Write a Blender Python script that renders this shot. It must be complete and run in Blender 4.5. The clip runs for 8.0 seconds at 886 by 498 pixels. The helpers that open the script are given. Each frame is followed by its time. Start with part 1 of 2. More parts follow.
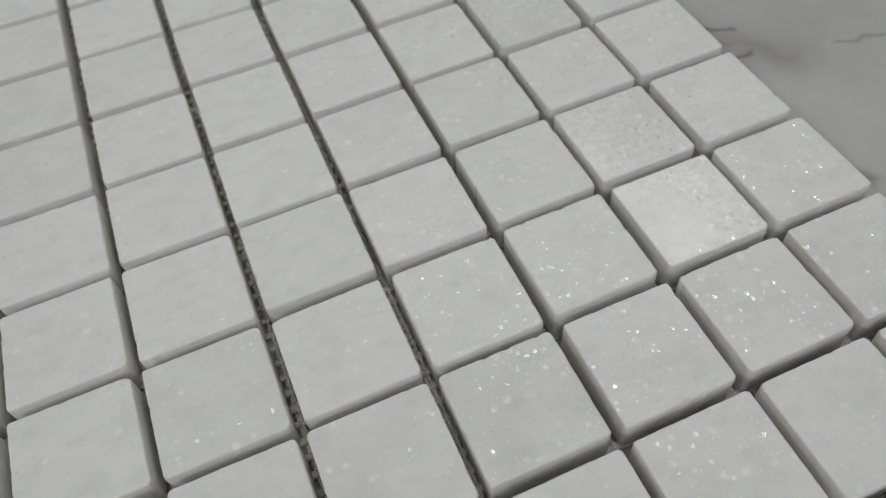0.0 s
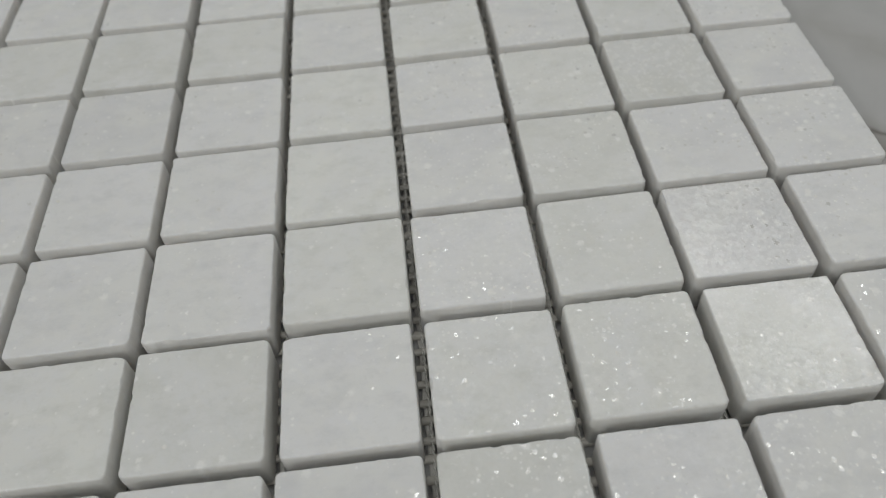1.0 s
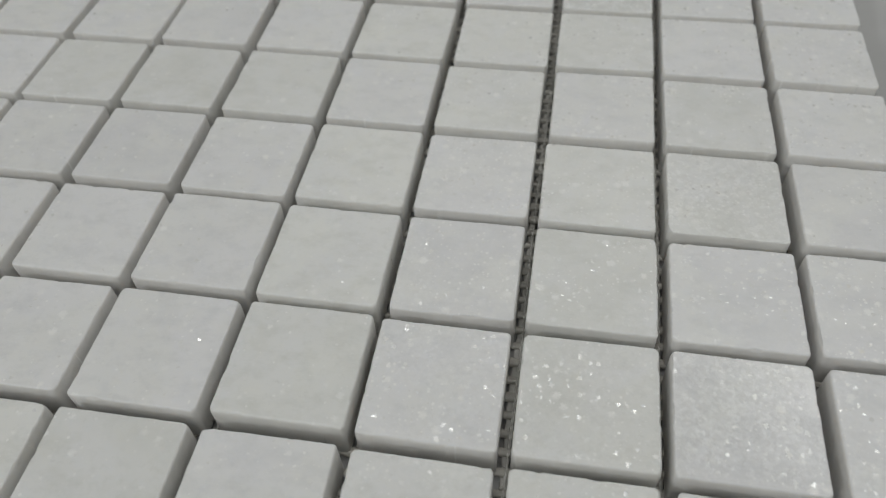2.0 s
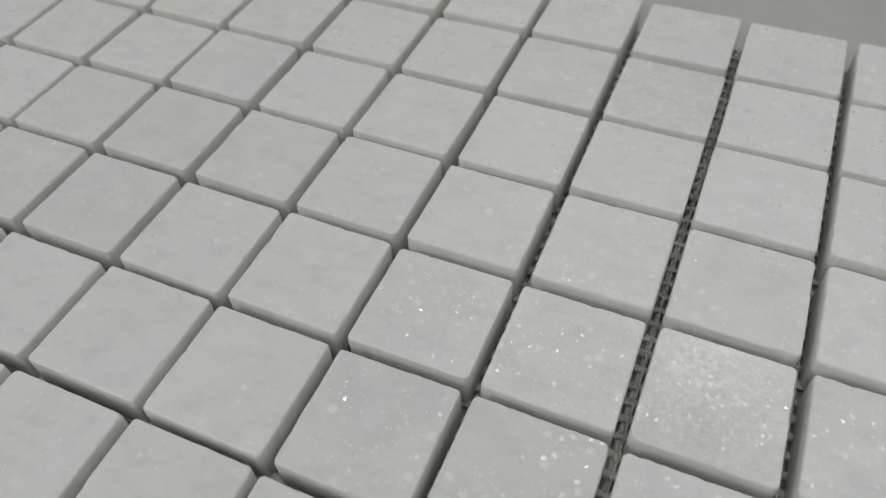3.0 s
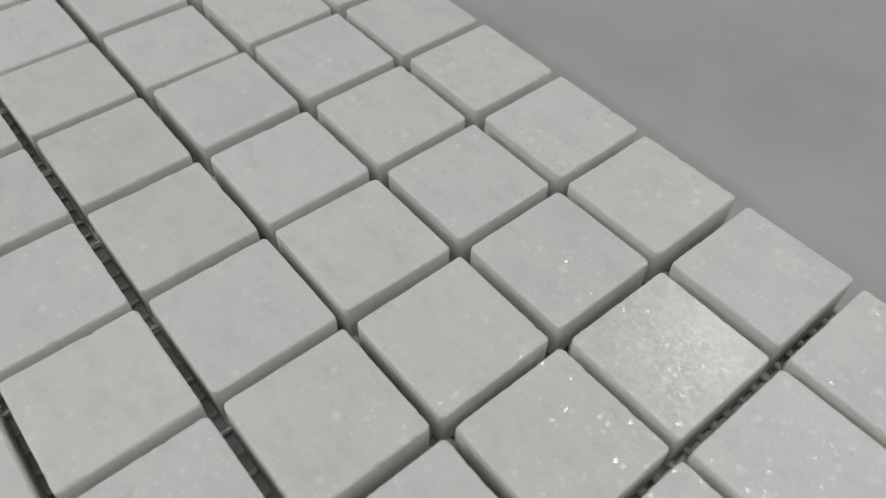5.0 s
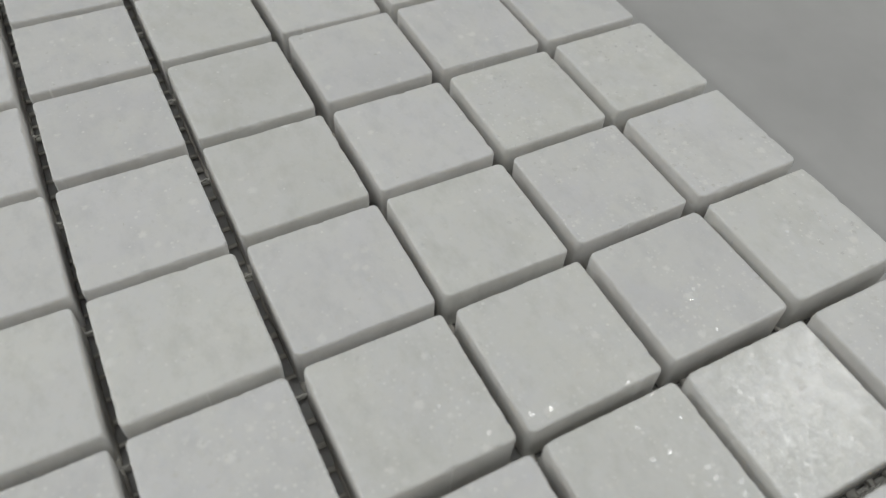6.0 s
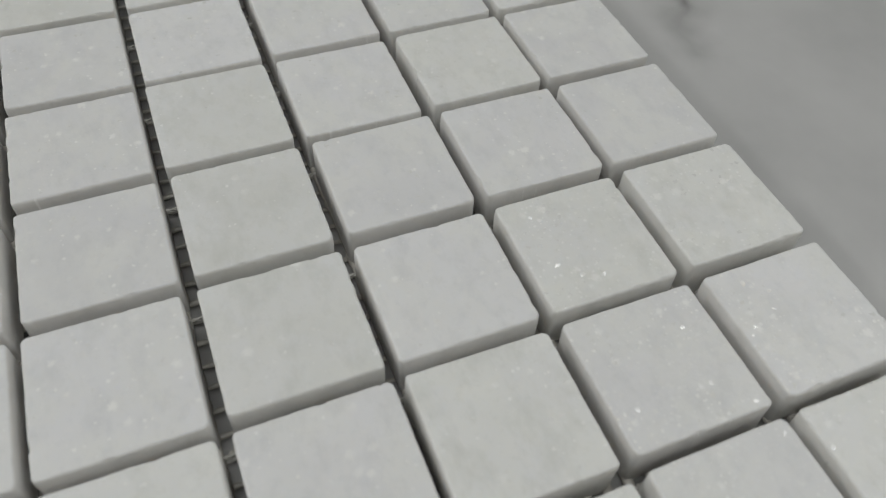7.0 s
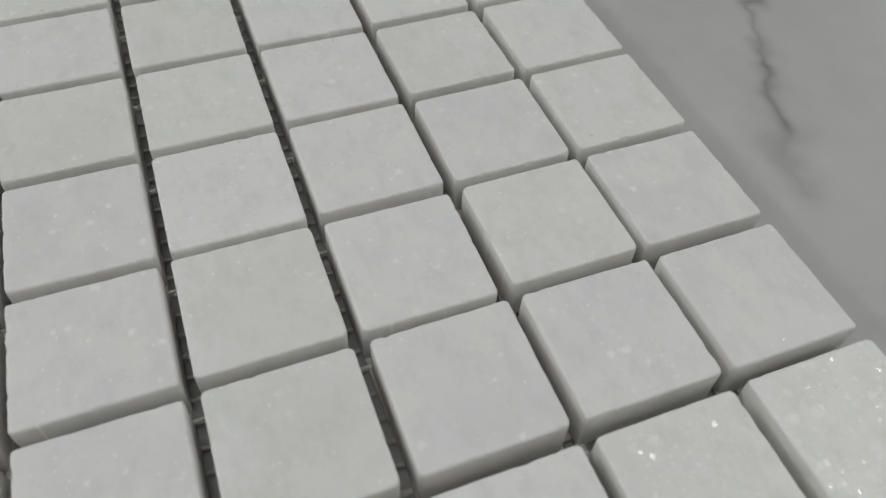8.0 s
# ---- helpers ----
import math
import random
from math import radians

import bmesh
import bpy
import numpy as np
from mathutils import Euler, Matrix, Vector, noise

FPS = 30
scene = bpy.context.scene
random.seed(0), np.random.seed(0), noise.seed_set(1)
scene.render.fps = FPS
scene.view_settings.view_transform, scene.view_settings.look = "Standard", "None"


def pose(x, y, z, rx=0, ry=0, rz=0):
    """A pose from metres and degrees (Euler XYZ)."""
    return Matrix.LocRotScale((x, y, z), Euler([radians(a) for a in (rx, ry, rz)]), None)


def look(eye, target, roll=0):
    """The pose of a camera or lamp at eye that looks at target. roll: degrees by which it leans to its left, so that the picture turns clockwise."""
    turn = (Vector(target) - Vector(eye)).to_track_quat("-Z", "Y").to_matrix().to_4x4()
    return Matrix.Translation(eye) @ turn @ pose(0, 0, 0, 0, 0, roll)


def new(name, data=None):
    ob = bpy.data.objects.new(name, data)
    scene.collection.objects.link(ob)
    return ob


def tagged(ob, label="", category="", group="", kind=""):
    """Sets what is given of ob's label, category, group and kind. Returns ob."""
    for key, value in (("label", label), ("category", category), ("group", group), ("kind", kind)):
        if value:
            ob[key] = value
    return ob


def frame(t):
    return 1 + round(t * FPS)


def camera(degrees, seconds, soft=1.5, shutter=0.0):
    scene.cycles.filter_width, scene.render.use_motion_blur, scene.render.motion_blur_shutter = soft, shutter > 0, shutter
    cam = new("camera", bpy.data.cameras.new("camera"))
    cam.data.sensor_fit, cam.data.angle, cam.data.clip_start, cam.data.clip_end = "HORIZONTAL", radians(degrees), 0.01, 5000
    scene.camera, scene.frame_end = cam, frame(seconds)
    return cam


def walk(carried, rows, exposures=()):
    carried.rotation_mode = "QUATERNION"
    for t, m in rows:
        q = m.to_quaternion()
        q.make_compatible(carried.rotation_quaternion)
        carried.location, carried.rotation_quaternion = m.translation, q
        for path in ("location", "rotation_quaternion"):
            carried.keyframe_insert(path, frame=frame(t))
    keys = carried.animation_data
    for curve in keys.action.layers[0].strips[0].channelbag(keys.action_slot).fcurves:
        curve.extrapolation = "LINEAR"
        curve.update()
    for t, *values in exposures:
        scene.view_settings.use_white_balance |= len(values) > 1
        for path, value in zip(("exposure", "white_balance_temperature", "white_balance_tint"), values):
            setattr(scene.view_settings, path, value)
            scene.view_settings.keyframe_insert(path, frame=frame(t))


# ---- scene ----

# A sheet of white marble mosaic on mesh, lying on a table; z = 0 is the top of the stones.
# x = 0 and y = 0 are two outer edges of the sheet, which reaches towards -x and -y.

# ---- camera and walk ----
cam = camera(60.0, 8.0, soft=1.2)
cam.data.dof.use_dof = True
cam.data.dof.focus_distance = 0.140
cam.data.dof.aperture_fstop = 21.0
walk(cam, [
    (0.0, pose(-0.1167, -0.2686, 0.1265, 36.75, 4.23, -23.09)),
    (0.5, pose(-0.1086, -0.2636, 0.1202, 38.22, 3.66, -14.56)),
    (1.0, pose(-0.0992, -0.2577, 0.1141, 39.72, 2.94, -6.02)),
    (1.5, pose(-0.0867, -0.2468, 0.1116, 40.76, 2.33, 1.92)),
    (1.7, pose(-0.0810, -0.2407, 0.1132, 40.65, 2.21, 4.92)),
    (2.8, pose(-0.0545, -0.1984, 0.1138, 40.52, 1.90, 20.64)),
    (3.0, pose(-0.0504, -0.1883, 0.1129, 40.76, 2.04, 23.32)),
    (3.5, pose(-0.0447, -0.1634, 0.1084, 40.69, 1.98, 30.24)),
    (4.0, pose(-0.0451, -0.1368, 0.1063, 40.28, 1.15, 38.27)),
    (4.2, pose(-0.0465, -0.1268, 0.1056, 40.05, 0.67, 41.86)),
    (5.3, pose(-0.0333, -0.1115, 0.1074, 39.70, -1.57, 53.78)),
    (5.5, pose(-0.0344, -0.1129, 0.1047, 39.62, -2.01, 56.65)),
    (6.0, pose(-0.0424, -0.1125, 0.0983, 39.28, -2.71, 62.72)),
    (6.5, pose(-0.0535, -0.1047, 0.0952, 39.15, -2.67, 66.35)),
    (7.0, pose(-0.0743, -0.0946, 0.0985, 38.60, -2.45, 68.11)),
    (7.5, pose(-0.0941, -0.0894, 0.0990, 38.97, -2.12, 68.83)),
    (8.0, pose(-0.1154, -0.0897, 0.0994, 39.21, -1.89, 69.17)),
], exposures=[(0.0, 0.04), (1.7, 0.03), (3.5, 0.06), (5.5, 0.08), (8.0, 0.13)])

# ---- light: lamps out of view in an assumed white room ----
CEILING = 1.90
world = bpy.data.worlds.new("world")
world.use_nodes = True
world.node_tree.nodes["Background"].inputs[0].default_value = (0.5, 0.52, 0.55, 1)
world.node_tree.nodes["Background"].inputs[1].default_value = 0.2
scene.world = world
scene.cycles.max_bounces, scene.cycles.diffuse_bounces = 12, 8


def area_lamp(name, place, aim, size_x, size_y, power, colour):
    data = bpy.data.lights.new(name, "AREA")
    data.shape, data.size, data.size_y, data.energy, data.color = "RECTANGLE", size_x, size_y, power, colour
    lamp = new(name, data)
    lamp.matrix_world = look(place, aim)
    return lamp


# a lamp low over the south-west corner, which casts the short shadows beside the sheet
area_lamp("corner_lamp", (-1.70, -2.10, 1.55), (-0.15, -0.15, 0), 0.24, 0.24, 12.5, (0.995, 1.0, 0.968))
# unseen wide lamp added overhead as soft fill for the whole sheet
area_lamp("ceiling_panel_lamp", (-0.1, -1.25, CEILING - 0.02), (-0.1, -1.25, 0), 2.1, 2.5, 10.6, (0.99, 1.0, 0.975))
# short unseen lamps, added in an arc on the table's far side for highlights
for lamp_x, lamp_y, power in ((1.07, 0.88, 3.3), (0.73, 1.17, 3.2), (0.17, 1.43, 3.2), (-0.46, 1.45, 3.8)):
    lamp = area_lamp("spot_lamp", (lamp_x, lamp_y, CEILING - 0.06), (lamp_x, lamp_y, 0), 0.20, 0.08, power, (0.995, 1.0, 0.97))
    lamp.rotation_euler.z = -math.atan2(lamp_x + 0.05, lamp_y + 0.12)

# ---- sizes ----
PITCH = 0.0254
STONE = 0.0233
THICK = 0.0092
COUNT = 12
MESH_Z = -THICK - 0.0002
TABLE_Z = -THICK - 0.0009


# ---- materials ----
def material(name):
    m = bpy.data.materials.new(name)
    m.use_nodes = True
    return m, m.node_tree.nodes, m.node_tree.links, m.node_tree.nodes["Principled BSDF"]


def node(nodes, kind, **values):
    n = nodes.new(kind)
    for key, value in values.items():
        if key in n.inputs:
            n.inputs[key].default_value = value
        else:
            setattr(n, key, value)
    return n


def maths(nodes, links, operation, a, b=None, clamp=False):
    n = nodes.new("ShaderNodeMath")
    n.operation, n.use_clamp = operation, clamp
    for i, value in enumerate((a, b)):
        if value is None:
            continue
        if isinstance(value, (int, float)):
            n.inputs[i].default_value = value
        else:
            links.new(value, n.inputs[i])
    return n.outputs[0]


def ramp(nodes, links, fac, stops):
    n = nodes.new("ShaderNodeValToRGB")
    while len(n.color_ramp.elements) < len(stops):
        n.color_ramp.elements.new(0.5)
    for e, (at, c) in zip(n.color_ramp.elements, stops):
        e.position, e.color = at, (c, c, c, 1) if isinstance(c, (int, float)) else (*c, 1)
    links.new(fac, n.inputs[0])
    return n.outputs[0]


def mix(nodes, links, fac, a, b, blend="MIX"):
    n = nodes.new("ShaderNodeMix")
    n.data_type, n.blend_type = "RGBA", blend
    for socket, value in ((n.inputs[0], fac), (n.inputs[6], a), (n.inputs[7], b)):
        if isinstance(value, (int, float)):
            socket.default_value = value
        elif isinstance(value, tuple):
            socket.default_value = (*value, 1)
        else:
            links.new(value, socket)
    return n.outputs[2]


def marble(name, light, dark, stain, other, rough, flecks=0.0, crystals=0.0, depth=0.5):
    """White marble: cloudy, with soft grey mottling, white flecks and small bright crystal facets.
    flecks: how many facets lie in the face; crystals: how far the polished grains lean their own ways; depth: how far light soaks in."""
    m, nodes, links, bsdf = material(name)
    coords = node(nodes, "ShaderNodeTexCoord").outputs["Object"]
    info = node(nodes, "ShaderNodeObjectInfo")
    shift = node(nodes, "ShaderNodeVectorMath", operation="ADD")
    links.new(coords, shift.inputs[0])
    links.new(maths(nodes, links, "MULTIPLY", info.outputs["Random"], 7.3), shift.inputs[1])
    p = shift.outputs[0]

    def noisy(scale, detail, rough=0.55, distortion=0.0):
        n = node(nodes, "ShaderNodeTexNoise", Scale=scale, Detail=detail, Roughness=rough, Distortion=distortion)
        links.new(p, n.inputs["Vector"])
        return n

    def warped(scale, amount):
        """The coordinates shaken by noise, for ragged outlines."""
        n = node(nodes, "ShaderNodeVectorMath", operation="MULTIPLY_ADD")
        links.new(noisy(scale, 2.0).outputs["Color"], n.inputs[0])
        n.inputs[1].default_value = (amount, amount, amount)
        links.new(p, n.inputs[2])
        return n.outputs[0]

    def spots(scale, at, share, small, large, soft):
        """Scattered ragged spots: how strong each point is, and a random colour of its spot. Sizes in parts of the spacing."""
        cells = node(nodes, "ShaderNodeTexVoronoi", voronoi_dimensions="2D", Scale=scale, Randomness=1.0)
        links.new(at, cells.inputs["Vector"])
        split = node(nodes, "ShaderNodeSeparateColor")
        links.new(cells.outputs["Color"], split.inputs[0])
        chosen = maths(nodes, links, "LESS_THAN", split.outputs[0], share)
        bulk = maths(nodes, links, "POWER", split.outputs[2], 1.8)
        reach = maths(nodes, links, "ADD", maths(nodes, links, "MULTIPLY", bulk, large - small), small)
        inside = maths(nodes, links, "DIVIDE", maths(nodes, links, "SUBTRACT", reach, cells.outputs["Distance"]), soft, clamp=True)
        return maths(nodes, links, "MULTIPLY", chosen, inside), cells.outputs["Color"]

    cloud = ramp(nodes, links, noisy(85, 4, 0.55, 0.6).outputs["Fac"], [(0.32, 0.0), (0.70, 1.0)])
    colour = mix(nodes, links, cloud, dark, light)
    tone = ramp(nodes, links, info.outputs["Random"], [(0.0, 0.93), (1.0, 1.03)])
    colour = mix(nodes, links, 1.0, colour, tone, "MULTIPLY")
    # hue drifting within a stone
    drift = ramp(nodes, links, noisy(55, 3, 0.5, 0.8).outputs["Fac"], [(0.42, 0.0), (0.62, 0.75)])
    colour = mix(nodes, links, drift, colour, other)
    # soft grey mottling, streaked a little, and fine grain
    streak = node(nodes, "ShaderNodeMapping")
    links.new(p, streak.inputs["Vector"])
    turn = node(nodes, "ShaderNodeCombineXYZ")
    links.new(maths(nodes, links, "MULTIPLY", info.outputs["Random"], 37.0), turn.inputs[2])
    links.new(turn.outputs[0], streak.inputs["Rotation"])
    streak.inputs["Scale"].default_value = (1.0, 1.7, 1.0)
    blur = node(nodes, "ShaderNodeTexNoise", Scale=150.0, Detail=5.0, Roughness=0.65)
    links.new(streak.outputs[0], blur.inputs["Vector"])
    colour = mix(nodes, links, ramp(nodes, links, blur.outputs["Fac"], [(0.48, 0.0), (0.78, 0.60)]), colour, stain)
    colour = mix(nodes, links, ramp(nodes, links, noisy(620, 4, 0.7).outputs["Fac"], [(0.54, 0.0), (0.82, 0.42)]), colour, stain)
    # milky spots under the face
    patch = ramp(nodes, links, noisy(90, 2).outputs["Fac"], [(0.38, 0.15), (0.56, 1.0)])
    ragged = warped(2200.0, 0.0014)
    milk, _ = spots(300.0, ragged, 0.20 + 0.4 * flecks, 0.10, 0.32, 0.16)
    colour = mix(nodes, links, maths(nodes, links, "MULTIPLY", maths(nodes, links, "MULTIPLY", milk, patch), 0.75), colour, (0.95, 0.95, 0.945))
    # crystal facets, large and pin-point: pale grains, with their glints painted in as white
    facet, lean = spots(640.0, ragged, 0.05 + 0.44 * flecks, 0.07, 0.32, 0.05)
    facet = maths(nodes, links, "MULTIPLY", facet, patch)
    point, _ = spots(1000.0, warped(2600.0, 0.0004), 0.04 + 0.30 * flecks, 0.14, 0.34, 0.10)
    white = maths(nodes, links, "MAXIMUM", facet, maths(nodes, links, "MULTIPLY", maths(nodes, links, "MULTIPLY", point, patch), 0.75))
    colour = mix(nodes, links, maths(nodes, links, "MULTIPLY", white, 0.9), colour, (0.98, 0.98, 0.975))
    links.new(colour, bsdf.inputs["Base Color"])
    # gloss
    base = ramp(nodes, links, noisy(700, 3, 0.65).outputs["Fac"], [(0.32, rough[0]), (0.68, rough[1])])
    low = node(nodes, "ShaderNodeMix")
    links.new(facet, low.inputs[0])
    links.new(base, low.inputs[2])
    low.inputs[3].default_value = 0.20
    links.new(low.outputs[0], bsdf.inputs["Roughness"])
    bsdf.inputs["IOR"].default_value = 1.6
    links.new(facet, bsdf.inputs["Coat Weight"])
    bsdf.inputs["Coat Roughness"].default_value = 0.27
    bsdf.inputs["Coat IOR"].default_value = 2.3
    bsdf.inputs["Subsurface Weight"].default_value = depth
    bsdf.inputs["Subsurface Radius"].default_value = (1.0, 0.96, 0.90)
    bsdf.inputs["Subsurface Scale"].default_value = 0.0028
    # fine relief
    bump = node(nodes, "ShaderNodeBump", Strength=0.4, Distance=0.00003)
    links.new(noisy(1400, 3, 0.6).outputs["Fac"], bump.inputs["Height"])
    wave = node(nodes, "ShaderNodeBump", Strength=0.3, Distance=0.00010)
    links.new(noisy(300, 2).outputs["Fac"], wave.inputs["Height"])
    links.new(wave.outputs[0], bump.inputs["Normal"])
    normal = bump.outputs[0]

    def leaning(normal, colours, amount):
        """The normal, tipped sideways by a random colour of each grain."""
        split = node(nodes, "ShaderNodeSeparateColor")
        links.new(colours, split.inputs[0])
        flat = node(nodes, "ShaderNodeCombineXYZ")
        links.new(maths(nodes, links, "SUBTRACT", split.outputs[1], 0.5), flat.inputs[0])
        links.new(maths(nodes, links, "SUBTRACT", split.outputs[2], 0.5), flat.inputs[1])
        tip = node(nodes, "ShaderNodeVectorMath", operation="SCALE")
        links.new(flat.outputs[0], tip.inputs[0])
        if isinstance(amount, float):
            tip.inputs["Scale"].default_value = amount
        else:
            links.new(amount, tip.inputs["Scale"])
        turned = node(nodes, "ShaderNodeVectorMath", operation="ADD")
        links.new(normal, turned.inputs[0])
        links.new(tip.outputs[0], turned.inputs[1])
        unit = node(nodes, "ShaderNodeVectorMath", operation="NORMALIZE")
        links.new(turned.outputs[0], unit.inputs[0])
        return unit.outputs[0]

    if crystals:
        for scale in (800.0, 1700.0):
            grains = node(nodes, "ShaderNodeTexVoronoi", voronoi_dimensions="2D", Scale=scale, Randomness=1.0)
            links.new(warped(1100.0, 0.0012), grains.inputs["Vector"])
            normal = leaning(normal, grains.outputs["Color"], crystals)
    if flecks:
        normal = leaning(normal, lean, maths(nodes, links, "MULTIPLY", facet, 0.36))
    links.new(normal, bsdf.inputs["Normal"])
    links.new(normal, bsdf.inputs["Coat Normal"])
    return m


COOL_TONES = (0.842, 0.844, 0.866), (0.80, 0.804, 0.823), (0.66, 0.67, 0.69), (0.832, 0.836, 0.828)
WARM_TONES = (0.841, 0.846, 0.830), (0.80, 0.806, 0.794), (0.65, 0.66, 0.635), (0.820, 0.826, 0.838)
FINISHES = {"honed": ((0.38, 0.52), 0.12, 0.0), "sparkling": ((0.34, 0.48), 1.0, 0.04), "polished": ((0.22, 0.30), 1.0, 0.038)}
STONES = {(tone, finish): marble(tone + "_" + finish + "_marble", *tones, *values)
          for tone, tones in (("cool", COOL_TONES), ("greenish", WARM_TONES)) for finish, values in FINISHES.items()}
SAWN = {tone: marble(tone + "_sawn_marble", *side, (0.62, 0.78), 0.0, 0.0, 0.45)
        for tone, *side in (("cool", (0.835, 0.829, 0.822), (0.80, 0.793, 0.785), (0.66, 0.65, 0.635), (0.82, 0.814, 0.804)),
                            ("greenish", (0.83, 0.827, 0.81), (0.79, 0.787, 0.77), (0.66, 0.655, 0.63), (0.815, 0.812, 0.802)))}


def veined_table():
    """Polished pale grey stone-look top with a few dark crooked veins and smudges."""
    m, nodes, links, bsdf = material("veined_grey_stone")
    coords = node(nodes, "ShaderNodeTexCoord").outputs["Object"]
    wide = node(nodes, "ShaderNodeTexNoise", Scale=22.0, Detail=5.0, Roughness=0.6)
    links.new(coords, wide.inputs["Vector"])
    colour = mix(nodes, links, ramp(nodes, links, wide.outputs["Fac"], [(0.3, 0.0), (0.7, 1.0)]), (0.46, 0.462, 0.468), (0.55, 0.551, 0.558))
    # coordinates shaken by noise, so that the veins run crooked
    shake = node(nodes, "ShaderNodeTexNoise", Scale=95.0, Detail=1.6)
    links.new(coords, shake.inputs["Vector"])
    off = node(nodes, "ShaderNodeVectorMath", operation="MULTIPLY_ADD")
    links.new(shake.outputs["Color"], off.inputs[0])
    off.inputs[1].default_value = (0.012, 0.012, 0)
    off.inputs[2].default_value = (-0.006, -0.006, 0)
    moved = node(nodes, "ShaderNodeVectorMath", operation="ADD")
    links.new(coords, moved.inputs[0])
    links.new(off.outputs[0], moved.inputs[1])
    apart = node(nodes, "ShaderNodeSeparateXYZ")
    links.new(moved.outputs[0], apart.inputs[0])
    px, py = apart.outputs[0], apart.outputs[1]

    def vein(a, b, width, depth, tint):
        nonlocal colour
        (ax, ay), (bx, by) = ((v[0] * PITCH, v[1] * PITCH) for v in (a, b))
        long = (bx - ax) ** 2 + (by - ay) ** 2
        dx, dy = maths(nodes, links, "SUBTRACT", px, ax), maths(nodes, links, "SUBTRACT", py, ay)
        along = maths(nodes, links, "ADD", maths(nodes, links, "MULTIPLY", dx, (bx - ax) / long), maths(nodes, links, "MULTIPLY", dy, (by - ay) / long), clamp=True)
        ex = maths(nodes, links, "SUBTRACT", dx, maths(nodes, links, "MULTIPLY", along, bx - ax))
        ey = maths(nodes, links, "SUBTRACT", dy, maths(nodes, links, "MULTIPLY", along, by - ay))
        far = maths(nodes, links, "SQRT", maths(nodes, links, "ADD", maths(nodes, links, "MULTIPLY", ex, ex), maths(nodes, links, "MULTIPLY", ey, ey)))
        strong = maths(nodes, links, "SUBTRACT", 1.0, maths(nodes, links, "DIVIDE", far, width), clamp=True)
        strong = maths(nodes, links, "MULTIPLY", maths(nodes, links, "MULTIPLY", strong, strong), depth)
        colour = mix(nodes, links, strong, colour, tint)

    grey, brown = (0.12, 0.12, 0.115), (0.20, 0.17, 0.13)
    for a, b, width, depth, tint in (
        ((-10.8, 2.6), (-9.7, 1.95), 0.0046, 0.40, grey), ((-9.7, 1.95), (-8.85, 1.37), 0.0042, 0.42, grey),
        ((-8.85, 1.37), (-8.07, 1.04), 0.0042, 0.50, grey), ((-8.07, 1.04), (-7.3, 0.75), 0.0080, 0.25, grey),
        ((-9.0, 1.5), (-7.9, 0.9), 0.0120, 0.22, grey),
        ((0.25, -5.30), (0.50, -5.45), 0.0022, 0.8, grey), ((0.30, -5.78), (0.50, -5.83), 0.0018, 0.8, grey),
        ((0.2, -5.4), (0.8, -6.0), 0.0150, 0.50, brown), ((1.34, -6.01), (2.0, -6.22), 0.0016, 0.5, grey),
        ((0.25, -7.45), (0.35, -7.7), 0.0030, 0.5, grey), ((0.5, -3.6), (1.1, -4.4), 0.0140, 0.2, brown),
    ):
        vein(a, b, width, depth, tint)
    links.new(colour, bsdf.inputs["Base Color"])
    fine = node(nodes, "ShaderNodeTexNoise", Scale=160.0, Detail=4.0)
    links.new(coords, fine.inputs["Vector"])
    links.new(ramp(nodes, links, fine.outputs["Fac"], [(0.3, 0.17), (0.7, 0.26)]), bsdf.inputs["Roughness"])
    return m


def plain(name, colour, rough, spread=0.06, scale=30.0, metal=0.0):
    m, nodes, links, bsdf = material(name)
    coords = node(nodes, "ShaderNodeTexCoord").outputs["Object"]
    n = node(nodes, "ShaderNodeTexNoise", Scale=scale, Detail=5.0)
    links.new(coords, n.inputs["Vector"])
    low, high = tuple(c * (1 - spread) for c in colour), tuple(min(1, c * (1 + spread)) for c in colour)
    links.new(mix(nodes, links, n.outputs["Fac"], low, high), bsdf.inputs["Base Color"])
    bsdf.inputs["Roughness"].default_value, bsdf.inputs["Metallic"].default_value = rough, metal
    return m


TABLE = veined_table()
GLASS_FIBRE = plain("resin_coated_glass_fibre", (0.62, 0.60, 0.56), 0.10, 0.30, 900.0)
JOINT_FIBRE = plain("clear_resin_strand", (0.82, 0.81, 0.78), 0.08, 0.15, 1100.0)
GLUE = plain("dried_clear_glue", (0.70, 0.685, 0.64), 0.18, 0.15, 1500.0)
WALL_PAINT = plain("white_wall_paint", (0.86, 0.86, 0.85), 0.9, 0.02, 3.0)
CEILING_PAINT = plain("white_ceiling_paint", (0.82, 0.82, 0.81), 0.9, 0.02, 3.0)
FLOOR_STONE = plain("grey_floor", (0.40, 0.40, 0.39), 0.5, 0.08, 4.0)
STEEL = plain("grey_painted_steel", (0.30, 0.30, 0.31), 0.45, 0.05, 40.0)


# ---- helpers for meshes ----
def part(name, bm, mat, parent=None, label=""):
    data = bpy.data.meshes.new(name)
    bm.to_mesh(data)
    bm.free()
    data.materials.append(mat)
    ob = new(name, data)
    ob.parent = parent
    return tagged(ob, label)


def box(x0, x1, y0, y1, z0, z1, bevel=0.0):
    bm = bmesh.new()
    bmesh.ops.create_cube(bm, size=1, matrix=Matrix.Translation(((x0 + x1) / 2, (y0 + y1) / 2, (z0 + z1) / 2)) @ Matrix.Diagonal((x1 - x0, y1 - y0, z1 - z0, 1)))
    if bevel:
        bmesh.ops.bevel(bm, geom=bm.edges[:], offset=bevel, segments=3, affect="EDGES", profile=0.5)
    return bm


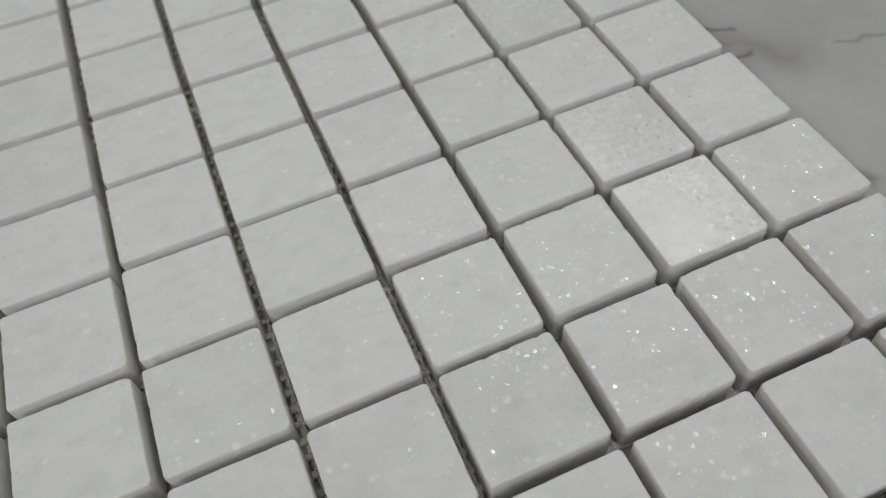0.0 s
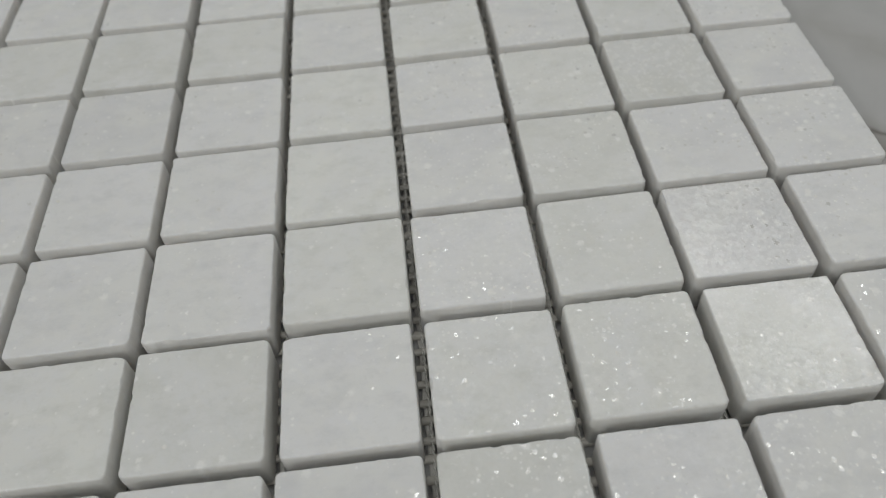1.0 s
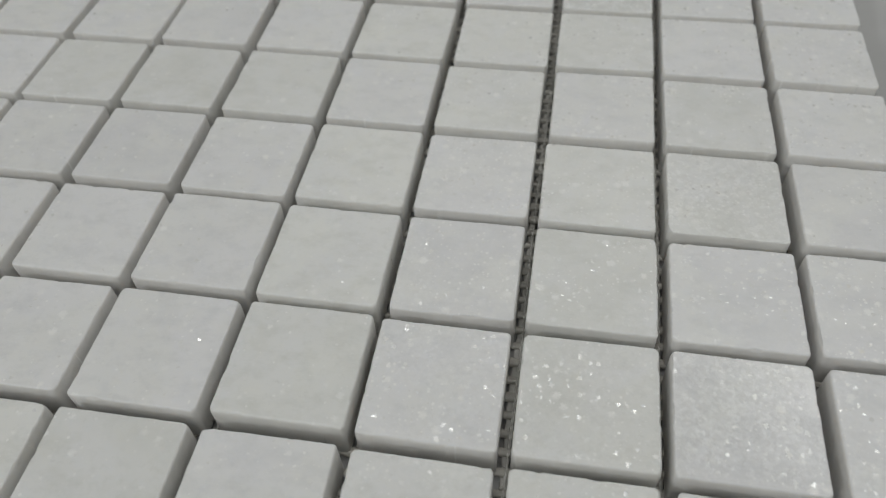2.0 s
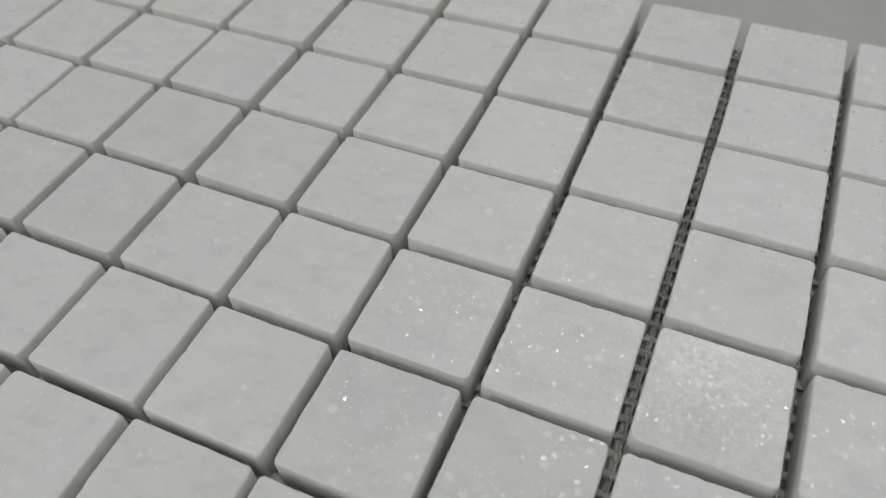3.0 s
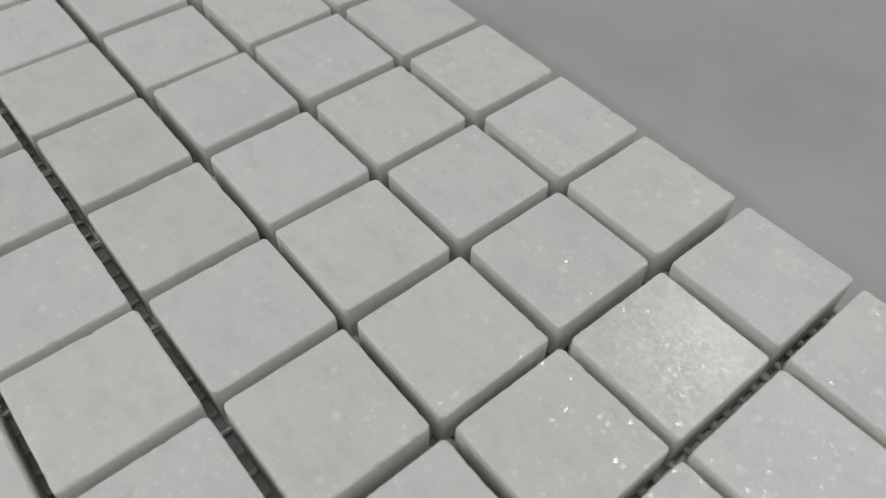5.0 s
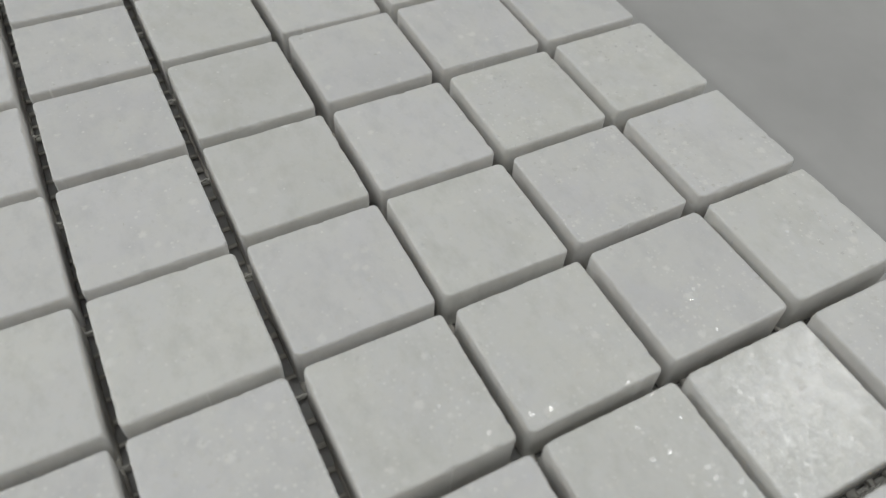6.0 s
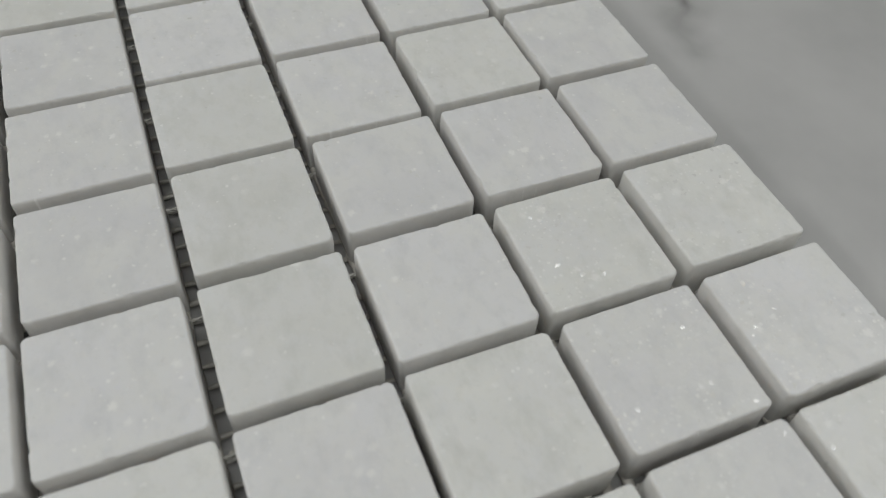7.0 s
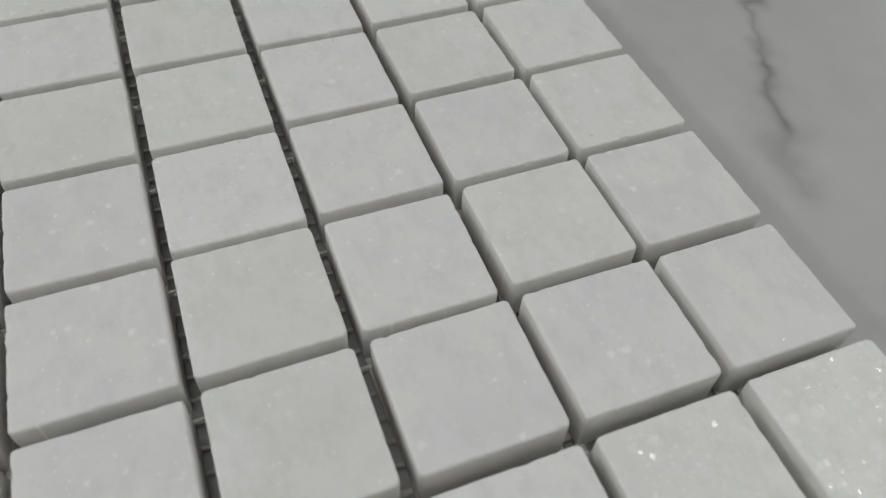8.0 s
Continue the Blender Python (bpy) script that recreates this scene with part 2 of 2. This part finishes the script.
# ---- the unseen room, added to close the place and bounce the light ----
X0, X1, Y0, Y1, FLOOR_Z = -3.0, 3.0, -3.2, 3.0, TABLE_Z - 0.75
for name, dims, mat, text in (
    ("floor", (X0, X1, Y0, Y1, FLOOR_Z - 0.1, FLOOR_Z), FLOOR_STONE, "plain grey floor under the table"),
    ("ceiling", (X0, X1, Y0, Y1, CEILING, CEILING + 0.1), CEILING_PAINT, "plain white painted ceiling, unseen, added to close the room"),
    ("wall_north", (X0 - 0.1, X1 + 0.1, Y1, Y1 + 0.1, FLOOR_Z - 0.1, CEILING + 0.1), WALL_PAINT, "plain white painted wall, unseen, added to close the room"),
    ("wall_south", (X0 - 0.1, X1 + 0.1, Y0 - 0.1, Y0, FLOOR_Z - 0.1, CEILING + 0.1), WALL_PAINT, "plain white painted wall, unseen, added to close the room"),
    ("wall_east", (X1, X1 + 0.1, Y0, Y1, FLOOR_Z - 0.1, CEILING + 0.1), WALL_PAINT, "plain white painted wall, unseen, added to close the room"),
    ("wall_west", (X0 - 0.1, X0, Y0, Y1, FLOOR_Z - 0.1, CEILING + 0.1), WALL_PAINT, "plain white painted wall, unseen, added to close the room"),
):
    tagged(part(name, box(*dims), mat), text, name.split("_")[0], kind="structure")

# ---- the table ----
table = tagged(new("table"), "table with a polished pale grey top with dark veins", "table")
part("tabletop", box(-0.85, 0.45, -0.60, 0.40, TABLE_Z - 0.02, TABLE_Z, 0.002), TABLE, table, "polished pale grey stone top with thin dark veins")
for lx in (-0.79, 0.39):
    for ly in (-0.54, 0.34):
        part("leg", box(lx - 0.025, lx + 0.025, ly - 0.025, ly + 0.025, FLOOR_Z, TABLE_Z - 0.02, 0.003), STEEL, table, "grey steel leg")

# ---- the mosaic sheet ----
sheet = tagged(new("mosaic_sheet"), "small square white marble tiles on fibreglass mesh, on a table", "mosaic tile sheet")


def backing():
    """Fibreglass net: resin-coated strands both ways, the ones across lying on top; a twisted pair runs along each joint."""
    step_x, step_y, reach = PITCH / 6, PITCH / 7, COUNT * PITCH
    verts, faces = [], []
    rng = random.Random(5)

    def tube(points, along_x, sides, wide, thin):
        """A tube along the points, each (along, aside, height, how thick)."""
        first = len(verts)
        for s, side, z, thick in points:
            for a in range(sides):
                w = 2 * math.pi * a / sides
                o, h = wide * thick * math.cos(w), thin * thick * math.sin(w)
                verts.append((s, side + o, z + h) if along_x else (side + o, s, z + h))
        for i in range(len(points) - 1):
            for a in range(sides):
                p, q = first + i * sides + a, first + i * sides + (a + 1) % sides
                faces.append((p, q, q + sides, p + sides) if along_x else (p, p + sides, q + sides, q))
        faces.append(tuple(first + a for a in range(sides)))
        faces.append(tuple(first + (len(points) - 1) * sides + a for a in range(sides)))

    def strand(along_x, at, wide, thin):
        drift, points = rng.uniform(0, 6), []
        for i in range(221):
            s = -reach - 0.0006 + (reach + 0.0012) * i / 220
            points.append((s, at + 0.00014 * math.sin(s * 160 + drift) + rng.uniform(-0.00006, 0.00006),
                           MESH_Z + (0.00055 if along_x else 0.0) + rng.uniform(-0.00005, 0.00005), rng.uniform(0.80, 1.2)))
        tube(points, along_x, 8, wide * rng.uniform(0.85, 1.15), thin)

    def twisted(at):
        """Two fibres wound round each other along a joint."""
        for half in (0, math.pi):
            points = []
            for i in range(1101):
                s = -reach - 0.0006 + (reach + 0.0012) * i / 1100
                w = 2 * math.pi * s / 0.0030 + half + 0.8 * math.sin(s * 90 + at * 500)
                points.append((s, at + 0.00016 * math.cos(w) + 0.0002 * math.sin(s * 75 + at * 900), MESH_Z + 0.00095 + 0.00014 * math.sin(w), rng.uniform(0.75, 1.2)))
            tube(points, False, 6, 0.00017, 0.00017)

    def finish(name, mat, text):
        data = bpy.data.meshes.new(name)
        data.from_pydata(verts, [], faces)
        data.polygons.foreach_set("use_smooth", [True] * len(data.polygons))
        data.materials.append(mat)
        ob = new(name, data)
        ob.parent = sheet
        tagged(ob, text, kind="stuff")
        verts.clear()
        faces.clear()

    for k in range(COUNT):
        for n in range(1, 6):
            strand(False, -k * PITCH + 0.0005 - n * step_x, 0.00048, 0.00036)
    for n in range(7 * COUNT):
        strand(True, -step_y / 2 - n * step_y, 0.00082, 0.00060)
    finish("backing_mesh", GLASS_FIBRE, "glossy grey fibreglass mesh under the tiles")
    for k in range(1, COUNT):
        twisted(-k * PITCH + 0.0004)
        strand(False, -k * PITCH + 0.0001, 0.00062, 0.00036)
    finish("joint_strand", JOINT_FIBRE, "pale glossy twisted strands along the joints")


backing()


def glue_residue():
    """Small dried dabs of clear glue where the joints cross, sitting on the net between the stones."""
    bm = bmesh.new()
    rng = random.Random(23)
    for k in range(1, COUNT):
        for m in range(1, COUNT):
            for _ in range(rng.choice((0, 0, 0, 1))):
                at = Vector((-k * PITCH + rng.gauss(0, 0.0006), -m * PITCH + rng.gauss(0, 0.0012), MESH_Z + rng.uniform(0.0003, 0.0012)))
                size = rng.uniform(0.0003, 0.0007)
                made = bmesh.ops.create_icosphere(bm, subdivisions=2, radius=size, matrix=Matrix.Translation(at) @ Matrix.Diagonal((rng.uniform(0.8, 1.6), rng.uniform(0.8, 1.8), rng.uniform(0.5, 1.1), 1)))
                for v in made["verts"]:
                    v.co += Vector((1, 1, 1)) * 0.00012 * noise.noise(v.co * 2600)
    for f in bm.faces:
        f.smooth = True
    return tagged(part("glue_residue", bm, GLUE, sheet, "dried pale glue dabs between the tiles"), kind="stuff")


glue_residue()


def stone_mesh(rng):
    """One sawn marble square: softly worn edges, rounded corners, here and there a chip."""
    half_x, half_y = STONE / 2 + rng.uniform(-0.00018, 0.00010), STONE / 2 + rng.uniform(-0.00018, 0.00010)
    corner = [rng.uniform(0.0006, 0.0012) for _ in range(4)]

    def outline(inset):
        """The rounded square, drawn in by inset, with the way out at each point."""
        points = []
        hx, hy = half_x - inset, half_y - inset
        for c, (sx, sy) in enumerate(((1, 1), (-1, 1), (-1, -1), (1, -1))):
            r = max(corner[c] - 0.6 * inset, 0.0003)
            for a in range(5):
                w = math.radians(90 * c + 22.5 * a)
                points.append((sx * (hx - r) + r * math.cos(w), sy * (hy - r) + r * math.sin(w), math.cos(w), math.sin(w)))
            nx, ny = ((0, 1), (-1, 0), (0, -1), (1, 0))[c]
            for k in range(1, 42):
                f = -1 + 2 * k / 42
                span = (hx if ny else hy) - 0.0013
                points.append((nx * hx - ny * span * f, ny * hy + nx * span * f, nx, ny))
        return points

    n = len(outline(0))
    seed = Vector((rng.uniform(0, 50), rng.uniform(0, 50), rng.uniform(0, 50)))
    worn = []
    for x, y, nx, ny in outline(0):
        v = noise.noise(Vector((x, y, 0)) * 260 + seed) + 0.9 * noise.noise(Vector((x, y, 0)) * 1300 + seed)
        chip = max(0.0, noise.noise(Vector((x, y, 0)) * 480 - seed) - 0.33) * 2.2
        worn.append((0.32 * v, chip))
    lean = rng.uniform(0.00010, 0.00020)
    rings = ((0.00035, -THICK, 0), (0.0, -THICK + 0.0004, 0), (0.0, -0.0011, 0), (0.00003, -0.00060, 0.3), (0.35 * lean, -0.00034, 0.8),
             (lean, -0.00012, 1.0), (2.0 * lean, -0.00002, 0.7), (3.0 * lean, 0.0, 0.0))
    verts, faces = [], []
    for inset, z, wear in rings:
        for (x, y, nx, ny), (w, chip) in zip(outline(inset), worn):
            d = (0.00026 * w + 0.00030 * chip) * wear
            verts.append((x - nx * d, y - ny * d, z - 0.00020 * chip * wear))
    for r in range(len(rings) - 1):
        for i in range(n):
            j = (i + 1) % n
            faces.append((r * n + i, r * n + j, r * n + n + j, r * n + n + i))
    faces.append(tuple(range(n - 1, -1, -1)))
    verts.append((0.0, 0.0, 0.0))
    faces += [((len(rings) - 1) * n + i, (len(rings) - 1) * n + (i + 1) % n, len(verts) - 1) for i in range(n)]
    data = bpy.data.meshes.new("tile")
    data.from_pydata(verts, [], faces)
    smooth = [n <= i < (len(rings) - 1) * n for i in range(len(faces))]
    data.polygons.foreach_set("use_smooth", smooth)
    data.polygons.foreach_set("material_index", [1 if i < (len(rings) - 3) * n else 0 for i in range(len(faces))])
    return data


WARM_AT = {(1, 3), (1, 4), (1, 7), (2, 1), (2, 2), (2, 4), (2, 5), (2, 6), (2, 7), (3, 0), (3, 2), (3, 3), (3, 7), (3, 8), (4, 2), (4, 4), (4, 5), (4, 6),
           (5, 0), (5, 1), (5, 3), (5, 7), (6, 3), (6, 7), (7, 1), (7, 3), (8, 0)}
# the few stones made glossier, picked where the lamps' highlight should show
POLISHED = {(1, 4), (1, 6), (1, 7), (2, 1)}
# stones set off their square, in millimetres
SHIFT = {(0, 5): (-0.2, 0.2), (1, 0): (-0.3, -0.4), (1, 6): (-0.3, 0.0), (2, 0): (0.0, 0.35), (4, 0): (0.0, 0.4), (2, 2): (0.1, 0.2), (2, 3): (0.2, 0.3), (3, 0): (-0.3, 0.1), (3, 2): (0.3, -0.4), (3, 7): (-0.0, -0.3),
         (3, 1): (-0.25, 0.0), (4, 1): (-0.05, -0.3), (4, 2): (0.05, -0.4), (4, 6): (0.1, 0.4), (5, 0): (-0.2, 0.4), (5, 1): (0.2, -0.2), (5, 4): (0.1, -0.2), (6, 1): (-0.3, 0.2), (6, 2): (-0.4, 0.2),
         (6, 3): (-0.4, 0.1), (7, 1): (-0.4, 0.2), (7, 3): (-0.4, -0.1)}
rng = random.Random(11)
for column in range(COUNT):
    for row in range(COUNT):
        data = stone_mesh(rng)
        warm = (column, row) in WARM_AT or (column > 8 or row > 8) and rng.random() < 0.4
        tone = "greenish" if warm else "cool"
        # sparkling: more painted white flecks on the stones that catch glints
        finish = "polished" if (column, row) in POLISHED else "sparkling" if column < 4 or row < 2 and column < 6 else "honed"
        for face in (STONES[tone, finish], SAWN[tone]):
            data.materials.append(face)
        tile = new("tile", data)
        tile.parent = sheet
        dx, dy = SHIFT.get((column, row), (rng.gauss(0, 0.09), rng.gauss(0, 0.09)))
        dx += 0.2 if column < 2 else 0.0
        tile.matrix_basis = pose(-(column + 0.5) * PITCH + dx / 1000, -(row + 0.5) * PITCH + dy / 1000, rng.uniform(-0.00012, 0.00008),
                                 rng.gauss(0, 0.4), rng.gauss(0, 0.4), rng.gauss(0, 0.2))
